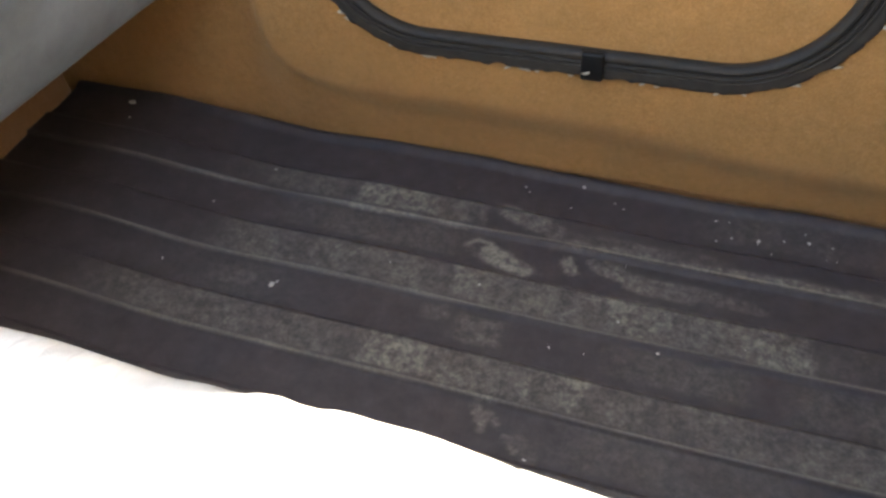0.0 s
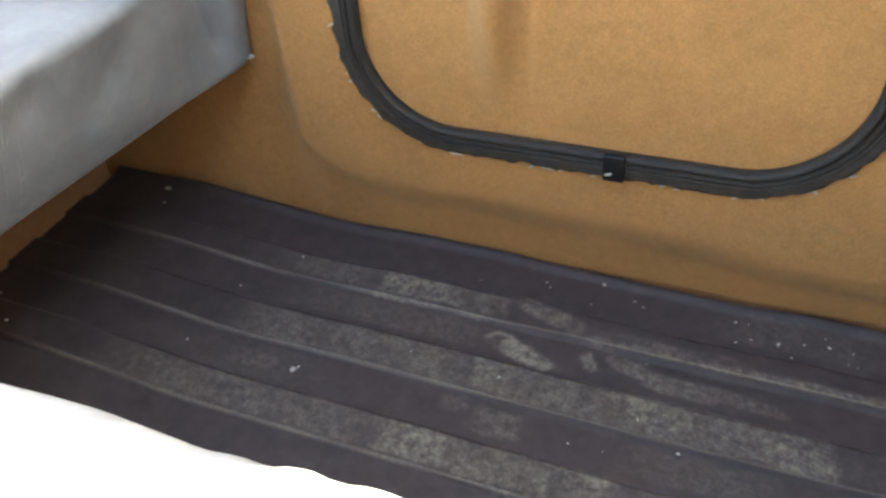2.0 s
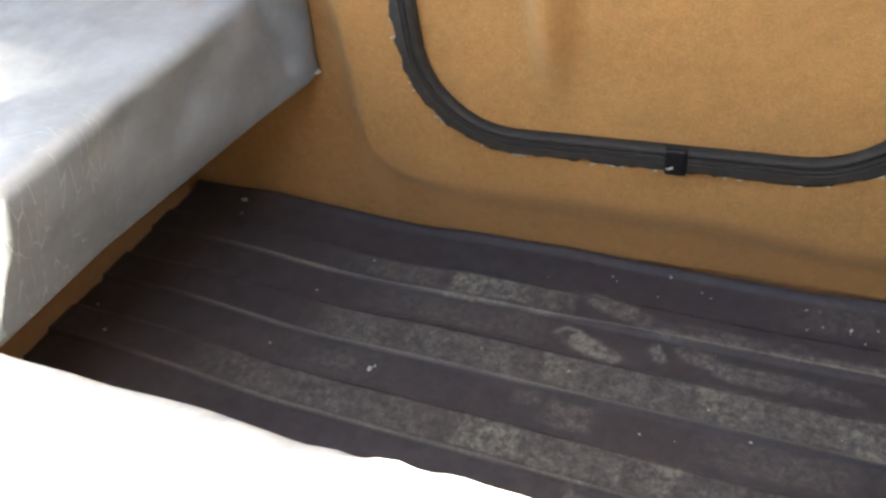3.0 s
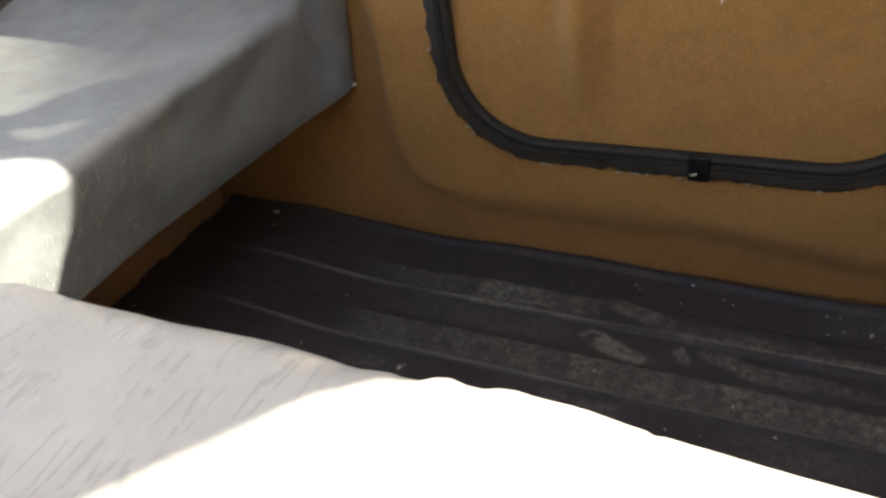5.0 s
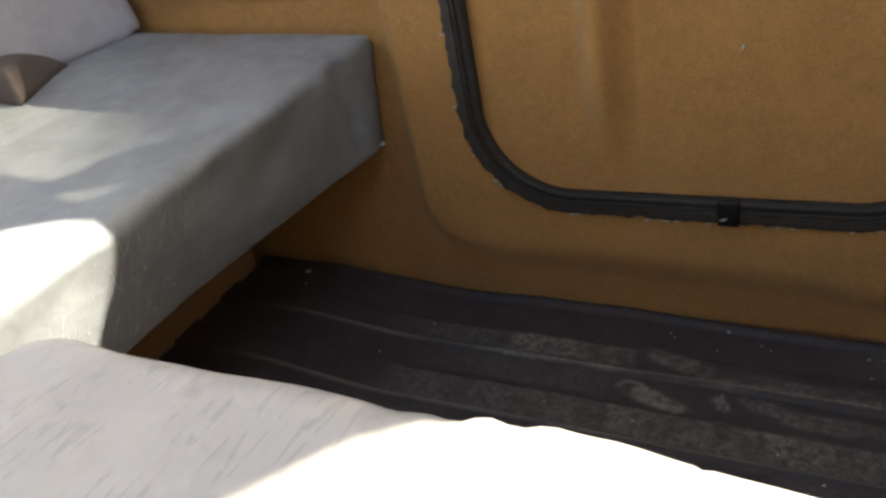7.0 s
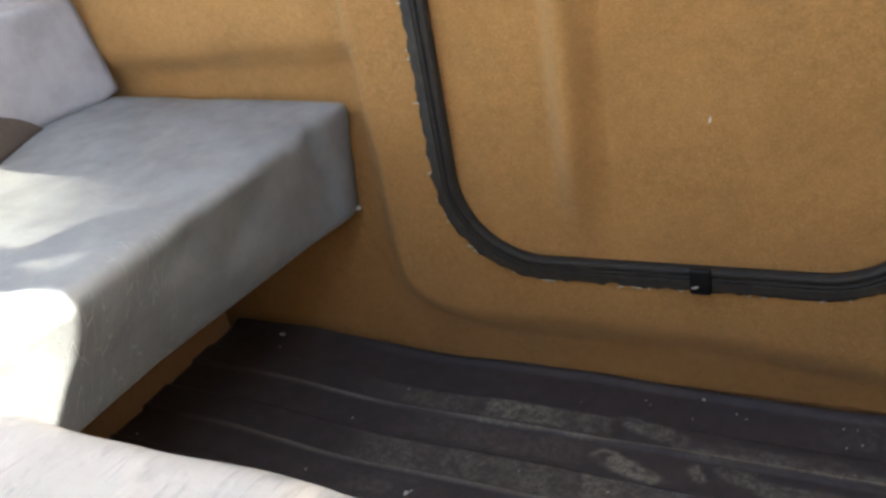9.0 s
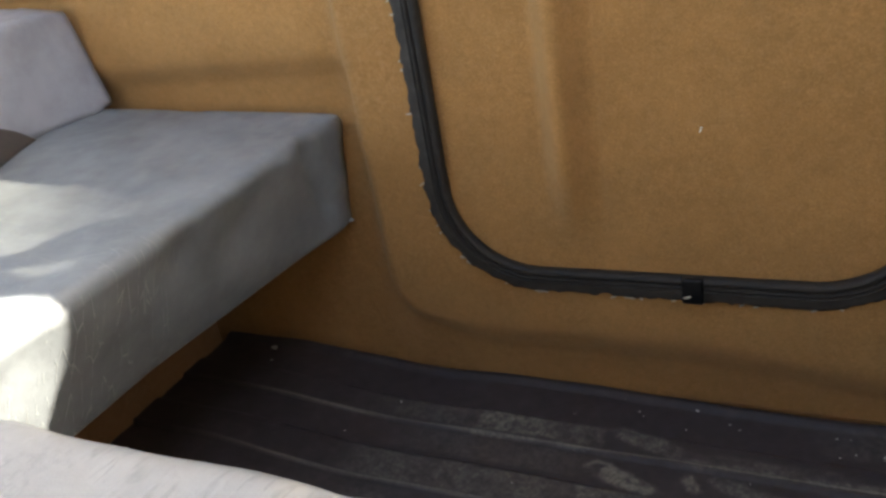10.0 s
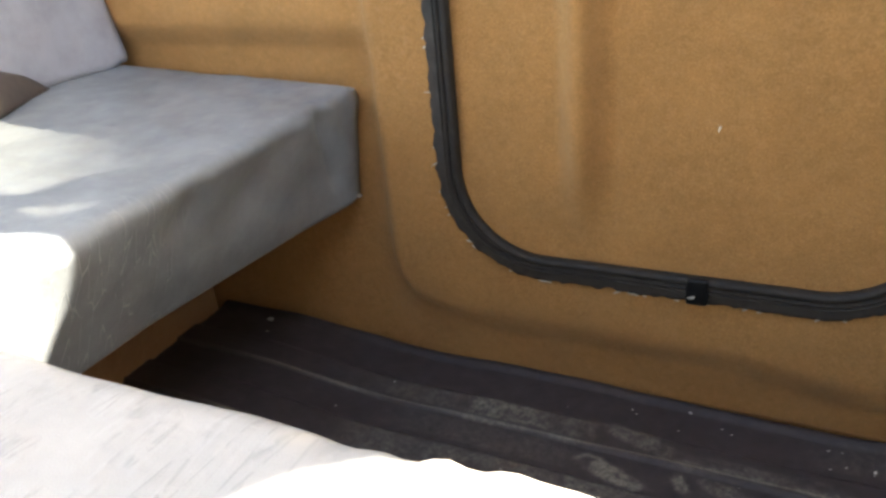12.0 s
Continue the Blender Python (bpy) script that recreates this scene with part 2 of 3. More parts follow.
def spread(a, b, size):
    n = max(1, round((b - a) / size))
    return [a + (b - a) * k / n for k in range(n + 1)]


def box(x0, x1, y0, y1, z0, z1, bevel=0.004):
    bm = bmesh.new()
    bmesh.ops.create_cube(bm, size=1)
    for v in bm.verts:
        v.co = ((x0 + x1) / 2 + v.co.x * (x1 - x0), (y0 + y1) / 2 + v.co.y * (y1 - y0), (z0 + z1) / 2 + v.co.z * (z1 - z0))
    if bevel:
        bmesh.ops.bevel(bm, geom=bm.edges[:], offset=bevel, segments=2, affect="EDGES", profile=0.5)
    return bm


def rounded(corners, radii, size=0.008):
    """A closed outline with rounded corners, evenly stepped; corners run one way round."""
    pts, n = [], len(corners)
    arcs = []
    for k in range(n):
        p, a, b = Vector(corners[k]), Vector(corners[k - 1]), Vector(corners[(k + 1) % n])
        u, w = (a - p).normalized(), (b - p).normalized()
        half = u.angle(w) / 2
        r = radii[k] if hasattr(radii, "__len__") else radii
        cut = r / math.tan(half)
        centre = p + (u + w).normalized() * (r / math.sin(half))
        start, end = p + u * cut - centre, p + w * cut - centre
        turn = start.angle_signed(end)
        steps = max(2, round(abs(turn) * r / size))
        arcs.append([centre + Matrix.Rotation(-turn * i / steps, 2) @ start for i in range(steps + 1)])
    for k in range(n):
        pts += arcs[k]
        a, b = arcs[k][-1], arcs[(k + 1) % n][0]
        steps = max(1, round((b - a).length / size))
        pts += [a.lerp(b, i / steps) for i in range(1, steps)]
    return pts


def sweep(loops, caps=True):
    """A skin over closed loops of equal count, one a station."""
    bm = bmesh.new()
    rings = [[bm.verts.new(p) for p in loop] for loop in loops]
    n = len(rings[0])
    for a, b in zip(rings, rings[1:]):
        for k in range(n):
            bm.faces.new((a[k], a[(k + 1) % n], b[(k + 1) % n], b[k]))
    if caps:
        for ring in (rings[0], rings[-1]):
            mid = bm.verts.new(sum((v.co for v in ring), Vector()) / n)
            for k in range(n):
                bm.faces.new((ring[k], ring[(k + 1) % n], mid))
    bmesh.ops.recalc_face_normals(bm, faces=bm.faces[:])
    return bm


def panel(outer, holes, y0, y1):
    """An upright sheet in the xz plane with openings through it."""
    bm = bmesh.new()
    edges = []
    for loop in [outer] + holes:
        vs = [bm.verts.new((p[0], y0, p[1])) for p in loop]
        edges += [bm.edges.new((vs[k], vs[(k + 1) % len(vs)])) for k in range(len(vs))]
    bmesh.ops.triangle_fill(bm, edges=edges, use_beauty=True, use_dissolve=False)
    ex = bmesh.ops.extrude_face_region(bm, geom=bm.faces[:])
    for v in ex["geom"]:
        if isinstance(v, bmesh.types.BMVert):
            v.co.y = y1
    bmesh.ops.recalc_face_normals(bm, faces=bm.faces[:])
    return bm


# ---- door opening: shared outline ----
X0, X1, Z0, Z1 = -0.365, 0.290, 0.180, 0.800


def door_outline(inset, size=0.006):
    c = [(X0 + inset, Z0 + inset), (X0 + inset, Z1 - inset), (X1 - inset, Z1 - inset), (X1 - inset, Z0 + inset)]
    return rounded(c, 0.157 - inset, size)


def inside_door(x, z, inset):
    r = 0.157 - inset
    dx = max(X0 + inset + r - x, x - (X1 - inset - r), 0)
    dz = max(Z0 + inset + r - z, z - (Z1 - inset - r), 0)
    return math.hypot(dx, dz) < r


# ---- the side wall with its moulded carpet ----
def wall_depth(x, z):
    """How far the carpet lies behind the door surround."""
    low = 0.118 - 0.028 * step(-0.05, 0.30, x)
    r = 0.07
    dx, dz = max(-0.45 + r - x, 0), max(low + r - z, 0)
    out = math.hypot(dx, dz) - r
    off = step(0.0, 0.022 + 0.035 * step(-0.42, -0.30, x), out)
    if z < 0.43:
        side = 0.034
    else:
        side = 0.044 - 0.022 * step(0.485, 0.532, z) + 0.012 * step(0.54, 0.64, z)
    side += 0.006 * math.exp(-((z - 0.643) / 0.005) ** 2)
    side -= 0.012 * step(0.641, 0.655, z)
    under = 0.014 + 0.016 * step(low, 0.0, z)
    lean = step(-0.50, -0.42, x)
    d = off * (side * (1 - lean) + under * lean)
    d += 0.0025 * fuzz(x, 0, z, 7, 3.1) + 0.0010 * fuzz(x, 0, z, 28, 1.7)
    return d


us, vs = spread(-1.50, 1.90, 0.010), spread(-0.012, 0.800, 0.008)
bm = grid(us, vs, lambda x, z: (x, wall_depth(x, z), z), lambda x, z: not inside_door(x, z, 0.018) and (x > -0.375 or z < 0.722))
wall_far = finish("wall_far", bm, CARPET)
scuffs = wall_far.data.attributes.new("scuff", "FLOAT", "POINT")
scuffs.data.foreach_set("value", [0.10 + 0.28 * step(-0.06, -0.02, -abs(v.co.x + 0.42)) * step(0.40, 0.50, v.co.z) * max(0.0, 0.5 + fuzz(v.co.x, 0, v.co.z, 18, 2.0)) for v in wall_far.data.vertices])
solid = wall_far.modifiers.new("thickness", "SOLIDIFY")
solid.thickness, solid.offset = 0.03, -1
tagged(wall_far, "tan carpeted vehicle side wall with moulded ridges", "wall", kind="structure")


def door_depth(x, z):
    u = x + 0.157
    rib = step(-0.036, 0.000, u) * (1 - step(0.004, 0.033, u)) * step(0.230, 0.40, z)
    return 0.006 - 0.030 * rib + 0.004 * math.exp(-((u - 0.040) / 0.006) ** 2) * step(0.23, 0.34, z) + 0.002 * fuzz(x, 0, z, 6, 8.2) + 0.0010 * fuzz(x, 0, z, 30, 5.0)


us, vs = spread(X0 + 0.004, X1 - 0.004, 0.0045), spread(Z0 + 0.004, Z1 - 0.004, 0.0075)
bm = grid(us, vs, lambda x, z: (x, door_depth(x, z), z), lambda x, z: inside_door(x, z, 0.006))
door = empty("door_1", -0.04, 0.01, 0.18)
inv = Matrix.Translation((0.04, -0.01, -0.18))
leaf = part("door_panel", bm, CARPET, door)
leaf.matrix_parent_inverse = inv
scuffs = leaf.data.attributes.new("scuff", "FLOAT", "POINT")
scuffs.data.foreach_set("value", [0.10 + 0.55 * step(0.18, 0.24, v.co.x) * step(0.36, 0.48, v.co.z) * max(0.0, 0.5 + fuzz(v.co.x, 0, v.co.z, 18, 2.0)) for v in leaf.data.vertices])
leaf_solid = leaf.modifiers.new("thickness", "SOLIDIFY")
leaf_solid.thickness, leaf_solid.offset = 0.035, -1
tagged(door, "tan carpeted side door with a raised vertical rib", "door", kind="structure")

# ---- rubber seal round the door ----
seal = empty("door_seal", -0.04, 0.0, 0.178)
seal_inv = Matrix.Translation((0.04, 0.0, -0.178))


def ring(profile, ragged=0.0, seed=0.0):
    """A band along the door outline; profile: closed loop of (inset, towards the room)."""
    bm = bmesh.new()
    base = door_outline(0.018)
    n = len(base)
    rows = []
    for k in range(n):
        p, a, b = base[k], base[k - 1], base[(k + 1) % n]
        run = (b - a).normalized()
        inward = Vector((run.y, -run.x))
        if (Vector((-0.04, 0.55)) - p).dot(inward) < 0:
            inward = -inward
        row = []
        for inset, out in profile:
            r = 0.0
            if inset < 0.004 and ragged:
                r = ragged * (fuzz(p.x, 0, p.y, 55, seed) + 0.7 * fuzz(p.x, 0, p.y, 150, seed + 4))
            q = p + inward * (inset - 0.018 + r)
            row.append(bm.verts.new((q.x, -out, q.y)))
        rows.append(row)
    m = len(profile)
    for k in range(n):
        a, b = rows[k], rows[(k + 1) % n]
        for i in range(m):
            bm.faces.new((a[i], a[(i + 1) % m], b[(i + 1) % m], b[i]))
    bmesh.ops.recalc_face_normals(bm, faces=bm.faces[:])
    return bm


flange = part("flange", ring([(0.0, 0.001), (0.0015, 0.0045), (0.006, 0.0058), (0.012, 0.0062), (0.0150, 0.0066), (0.0160, 0.0088), (0.0172, 0.0088), (0.0180, 0.0050), (0.0182, -0.004), (0.002, -0.004)], 0.0042, 2.0), FLANGE_RUBBER, seal, "flat ragged-edged flange")
bulb = part("bulb", ring([(0.0180, -0.004), (0.0180, 0.0046), (0.0196, 0.0086), (0.0222, 0.0098), (0.0244, 0.0084), (0.0254, 0.0040), (0.0264, 0.0040), (0.0276, 0.0092), (0.0304, 0.0112), (0.0336, 0.0108), (0.0362, 0.0080), (0.0372, 0.003), (0.0365, -0.004)]), SEAL_RUBBER, seal, "rubber bulb with a narrow groove")
wrap = box(-0.0165, 0.0105, -0.0140, -0.004, 0.1815, 0.2185, 0.003)
tape = part("tape", wrap, TAPE, seal, "black tape over the seal's joint")
bm = bmesh.new()
bmesh.ops.create_icosphere(bm, subdivisions=2, radius=1)
for v in bm.verts:
    k = 1 + 0.9 * fuzz(*v.co, 2.1)
    v.co = (-0.009 + v.co.x * 0.0050 * k, -0.0140 + v.co.y * 0.0010, 0.1925 + v.co.z * 0.0017 * k + v.co.x * 0.0010)
smear = part("glue_smear", bm, PALE, seal, "pale dried glue")
bm = bmesh.new()
edge_line = door_outline(-0.001)
for k in range(80):
    p = random.choice(edge_line)
    lump = bmesh.ops.create_icosphere(bm, subdivisions=1, radius=1)["verts"]
    w, h, turn = random.uniform(0.002, 0.008), random.uniform(0.0010, 0.0024), random.uniform(-0.5, 0.5)
    for v in lump:
        kx = 1 + 0.6 * fuzz(*v.co, 1.5, k)
        q = Matrix.Rotation(turn, 3, "Y") @ Vector((v.co.x * w * kx, v.co.y * 0.0018, v.co.z * h * kx))
        v.co = Vector((p.x, -0.0025, p.y)) + q
rests = part("dried_glue", bm, PALE, seal, "pale lumps of dried glue and torn fibre")
tagged(rests, kind="stuff")
for ob in (flange, bulb, tape, smear, rests):
    ob.matrix_parent_inverse = seal_inv
tagged(seal, "black rubber door seal with ragged outer edge", "door seal")

# ---- floor, mat ----
floor = finish("floor", box(-1.5, 1.9, -1.62, 0.05, -0.06, -0.012, 0), SHADED_CARPET, smooth=False)
tagged(floor, "carpeted vehicle floor, darkened for the shade on it", "floor", kind="structure")

BANDS = [(-0.117, -0.066), (-0.240, -0.179), (-0.359, -0.303), (-0.476, -0.420)]


def mat_height(x, y):
    rise = 0.024 * step(-0.42, -0.70, x)
    h = rise + 0.0015 * fuzz(x, y, 0, 5, 2.0)
    for lo, hi in BANDS:
        wob = 0.002 * fuzz(x, lo, 0, 6, 9.0)
        h += 0.0042 * step(lo - 0.003, lo + 0.003, y + wob) * (1 - step(hi - 0.003, hi + 0.003, y + wob))
        h += 0.0018 * math.exp(-((y + wob - lo - 0.003) / 0.0026) ** 2)
    h += 0.006 * step(0.0, 0.016, y) * (1 - 0.4 * step(-0.5, -0.7, x))
    return h


# Dried patches on the mat: x and y ranges, strength, softness of the ends.
PATCHES = (
    (-0.300, -0.176, -0.108, -0.067, 1.00, 0.004), (-0.176, -0.112, -0.110, -0.070, 0.55, 0.006), (-0.470, -0.300, -0.110, -0.070, 0.34, 0.070),
    (-0.400, -0.130, -0.166, -0.122, 0.26, 0.050), (0.000, 0.420, -0.119, -0.105, 0.70, 0.030), (0.020, 0.180, -0.108, -0.092, 0.40, 0.040),
    (-0.456, -0.130, -0.236, -0.182, 0.50, 0.040), (-0.270, -0.235, -0.205, -0.184, 0.70, 0.010), (-0.130, -0.095, -0.236, -0.182, 0.85, 0.008),
    (-0.100, 0.060, -0.236, -0.182, 0.62, 0.010), (0.060, 0.150, -0.236, -0.182, 0.78, 0.010), (0.150, 0.235, -0.236, -0.182, 0.62, 0.012),
    (0.235, 0.294, -0.236, -0.182, 0.95, 0.003), (-0.560, -0.200, -0.355, -0.305, 0.48, 0.060), (-0.200, -0.112, -0.352, -0.305, 0.95, 0.008),
    (-0.112, -0.015, -0.355, -0.305, 0.66, 0.006), (-0.015, 0.018, -0.355, -0.305, 0.78, 0.004), (0.018, 0.066, -0.352, -0.305, 0.95, 0.004),
    (0.066, 0.420, -0.355, -0.305, 0.55, 0.030), (0.300, 0.360, -0.230, -0.185, 0.22, 0.015), (0.280, 0.420, -0.300, -0.250, 0.30, 0.030),
    (-0.145, -0.115, -0.268, -0.246, 0.45, 0.008), (-0.100, -0.045, -0.290, -0.252, 0.50, 0.010), (-0.440, -0.370, -0.284, -0.258, 0.36, 0.012),
    (0.080, 0.230, -0.292, -0.250, 0.30, 0.020), (-0.400, 0.500, -0.472, -0.424, 0.42, 0.100), (0.150, 0.380, -0.060, -0.005, 0.22, 0.050),
    (-0.500, -0.300, -0.300, -0.246, 0.14, 0.060), (0.030, 0.300, -0.412, -0.362, 0.20, 0.060), (-0.300, -0.205, -0.1165, -0.1125, 1.20, 0.006),
    (-0.160, -0.125, -0.1165, -0.1130, 1.20, 0.006), (-0.048, -0.028, -0.3595, -0.3555, 1.50, 0.004),
)
# Slanting smears: from, to, half width, strength.
SMEARS = (
    (-0.094, -0.151, -0.044, -0.166, 0.0130, 1.05), (-0.122, -0.146, -0.110, -0.156, 0.0060, 0.45), (0.006, -0.140, 0.014, -0.152, 0.0100, 0.90),
    (0.036, -0.135, 0.085, -0.152, 0.0100, 0.75), (0.085, -0.154, 0.150, -0.156, 0.0130, 0.62), (0.150, -0.150, 0.238, -0.160, 0.0100, 0.42),
    (-0.092, -0.074, -0.020, -0.098, 0.0150, 0.78), (-0.046, -0.368, -0.030, -0.392, 0.0060, 0.70), (-0.030, -0.372, 0.010, -0.408, 0.0050, 0.55),
    (0.010, -0.396, 0.024, -0.412, 0.0090, 0.35), (0.262, -0.190, 0.268, -0.222, 0.0030, 1.20), (0.282, -0.188, 0.290, -0.230, 0.0030, 1.10),
)


def dust_at(x, y):
    w = 0.010 * fuzz(x, y, 0, 22, 6.0) + 0.006 * fuzz(x, y, 0, 60, 1.0) + 0.003 * fuzz(x, y, 0, 150, 3.0)
    xx, yy, d = x + w, y + 0.3 * w, 0.0
    for x0, x1, y0, y1, amount, soft in PATCHES:
        if amount > d and x0 - soft < xx < x1 + soft and y0 - 0.004 < yy < y1 + 0.004:
            along = step(x0 - soft, x0 + soft, xx) * (1 - step(x1 - soft, x1 + soft, xx))
            d = max(d, amount * along * step(y0 - 0.004, y0 + 0.004, yy) * (1 - step(y1 - 0.004, y1 + 0.004, yy)))
    for xa, ya, xb, yb, r, amount in SMEARS:
        if amount > d and min(xa, xb) - 0.03 < x < max(xa, xb) + 0.03 and min(ya, yb) - 0.03 < y < max(ya, yb) + 0.03:
            k = min(1.0, max(0.0, ((x - xa) * (xb - xa) + (y - ya) * (yb - ya)) / ((xb - xa) ** 2 + (yb - ya) ** 2)))
            off = math.hypot(x - xa - k * (xb - xa), y - ya - k * (yb - ya)) + 0.6 * w
            d = max(d, amount * (1 - step(r * 0.75, r * 1.2, off)))
    hole = math.hypot((x + 0.106) / 1.1, (y + 0.086) / 1.4)
    return d * (0.15 + 0.85 * step(0.006, 0.011, hole + 0.3 * w))


def rim_at(x, y):
    """Ridge highlights painted as thin pale lines, and one dried horseshoe print."""
    d = 0.0
    for lo, hi in BANDS:
        edge = math.exp(-((y + 0.002 * fuzz(x, lo, 0, 6, 9.0) - lo - 0.002) / 0.0017) ** 2)
        d = max(d, edge * (0.62 + 0.40 * fuzz(x, lo, 0, 12, 5.0)) * (0.15 + 0.85 * step(-0.76, -0.60, x)))
    wx, wy = x + 0.004 * fuzz(x, y, 0, 60, 2.0), y + 0.003 * fuzz(x, y, 0, 60, 7.0)
    r = math.hypot((wx + 0.108) / 1.4, wy + 0.145)
    d = max(d, 0.8 * math.exp(-((r - 0.0125) / 0.0026) ** 2) * step(-0.154, -0.142, wy + 0.25 * (wx + 0.108)))
    r = math.hypot((wx + 0.068) / 3.0, wy + 0.158 + 0.3 * (wx + 0.068))
    return max(d, 0.6 * math.exp(-((r - 0.0085) / 0.0042) ** 2) * step(-0.11, -0.09, wx) * max(0.0, 0.45 + 1.3 * fuzz(x, y, 0, 75, 3.0)))


us, vs = spread(-0.838, 0.80, 0.0048), spread(-0.60, 0.020, 0.0021)


def mat_place(x, y):
    edge = 0.004 * fuzz(x, 0, 0, 9, 4.0) - 0.012 * step(-0.25, 0.15, x)
    k = (y + 0.60) / 0.62
    xx = x + (0.005 * fuzz(0, y, 0, 14, 2.0) + 0.003 * fuzz(0, y, 0, 50, 1.0)) * (1 - step(-0.838, -0.75, x))
    return (xx, y + edge * k * k, mat_height(x, y))


bm = grid(us, vs, mat_place)
mat_ob = finish("floor_mat", bm, MAT)
layer = mat_ob.data.attributes.new("dust", "FLOAT", "POINT")
layer.data.foreach_set("value", [dust_at(v.co.x, v.co.y) for v in mat_ob.data.vertices])
layer = mat_ob.data.attributes.new("rim", "FLOAT", "POINT")
layer.data.foreach_set("value", [rim_at(v.co.x, v.co.y) for v in mat_ob.data.vertices])
thick = mat_ob.modifiers.new("thickness", "SOLIDIFY")
thick.thickness, thick.offset = 0.005, -1
tagged(mat_ob, "ribbed black rubber floor mat with dusty pale stains", "floor mat")

# ---- rear bench: cushion, backrest, base ----
bench = empty("bench_seat", -0.95, -0.75, -0.012)
bench_inv = Matrix.Translation((0.95, 0.75, 0.012))
base = part("base", box(-1.45, -0.838, -1.60, -0.004, -0.012, 0.240, 0.006), SHADED_CARPET, bench, "carpeted box, darkened for the shade it stands in")
board = part("seat_board", box(-1.45, -0.60, -1.60, -0.006, 0.240, 0.262, 0.003), SHADED_CARPET, bench, "carpeted board, darkened for the shade it lies in")
base.matrix_parent_inverse = board.matrix_parent_inverse = bench_inv


def bench_loop(y):
    end = step(0.0, 0.026, y)
    wide = step(-0.22, 0.0, y)
    near = step(-1.45, -1.5, y)
    tuck = 0.006 * end + 0.02 * near
    xb = -0.522 - 0.044 * min(1.0, max(0.0, -y / 0.38)) + 0.007 * step(-0.12, 0.0, y)
    top = 0.447 - 0.008 * end
    c = [(xb - tuck * 0.4, 0.2635 + tuck * 0.5), (-0.476 - 0.013 * wide - tuck, top), (-1.06, 0.474 - 0.008 * end), (-1.06, 0.2635 + tuck * 0.5)]
    out = []
    for p in rounded(c, (0.008, 0.015, 0.03, 0.02), 0.006):
        x, z = p
        face = step(-0.62, -0.50, x) * step(0.27, 0.30, z) * (1 - step(0.42, 0.46, z))
        puff = 0.004 * fuzz(0, y, z, 9, 3.0) + 0.0028 * fuzz(0, y, z, 19, 8.0)
        dent = 0.013 * math.exp(-((y + 0.070 + (0.40 - z) * -0.42) / 0.015) ** 2) * step(0.285, 0.33, z)
        dent -= 0.003 * math.exp(-((y + 0.045 + (0.40 - z) * -0.42) / 0.014) ** 2) * step(0.285, 0.33, z)
        dent += 0.008 * math.exp(-(((y + 0.235) / 0.030) ** 2 + ((z - 0.385) / 0.035) ** 2))
        dent += 0.008 * math.exp(-(((y + 0.345) / 0.025) ** 2 + ((z - 0.40) / 0.03) ** 2))
        x += face * (puff - dent)
        z += (1 - face) * step(0.40, 0.44, z) * (0.004 * fuzz(x, y, 0, 7, 5.0) + 0.0015 * fuzz(x, y, 0, 25, 2.0))
        out.append((x, y, z))
    return out


cover = part("seat_cushion", sweep([bench_loop(y) for y in spread(-1.50, 0.026, 0.010)]), VINYL, bench, "silver-grey creased vinyl cushion")
cover.matrix_parent_inverse = bench_inv
worn = cover.data.attributes.new("wear", "FLOAT", "POINT")
worn.data.foreach_set("value", [0.06 + 0.9 * step(-0.28, -0.46, v.co.y) * (1 - 0.75 * step(0.42, 0.45, v.co.z)) for v in cover.data.vertices])


def tuft(name, at, size, parent, inverse, label):
    bm = bmesh.new()
    bmesh.ops.create_icosphere(bm, subdivisions=3, radius=1)
    for v in bm.verts:
        k = 1 + 0.35 * fuzz(*v.co, 1.6, at[0])
        v.co = Vector(at) + Vector((v.co.x * size[0], v.co.y * size[1], v.co.z * size[2])) * k
    ob = part(name, bm, CRUMB, parent, label)
    ob.matrix_parent_inverse = inverse


tuft("corner_tip", (-0.518, 0.019, 0.270), (0.008, 0.005, 0.0028), cover, Matrix(), "frayed white corner of the cover")
tuft("corner_tip", (-0.506, 0.014, 0.4400), (0.013, 0.004, 0.0016), cover, Matrix(), "frayed white corner of the cover")
tagged(bench, "bench seat in creased silver-grey vinyl with low backrest", "bench seat")


def rest_loop(y):
    end = step(-0.02, 0.004, y)
    tuck = 0.006 * end
    c = [(-0.918 - 0.02 * step(0.0, -0.1, y), 0.464 + tuck), (-0.954, 0.632 - tuck), (-1.075, 0.648 - tuck), (-1.050, 0.464 + tuck)]
    return [(x + 0.003 * fuzz(0, y, z, 9, 1.0), y, z) for x, z in rounded(c, (0.012, 0.014, 0.02, 0.012), 0.006)]


back = part("backrest", sweep([rest_loop(y) for y in spread(-1.50, 0.014, 0.012)]), BACK_VINYL, bench, "low vinyl backrest, its grey paled to look sunlit")
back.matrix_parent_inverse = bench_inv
# Added dark block that stands for the shade in the gap there.
gap_block = part("gap_shade", box(-1.30, -1.062, -1.50, 0.012, 0.240, 0.60, 0.004), GAP_DARK, bench, "dark block added as shade in the gap behind the backrest")
gap_block.matrix_parent_inverse = bench_inv

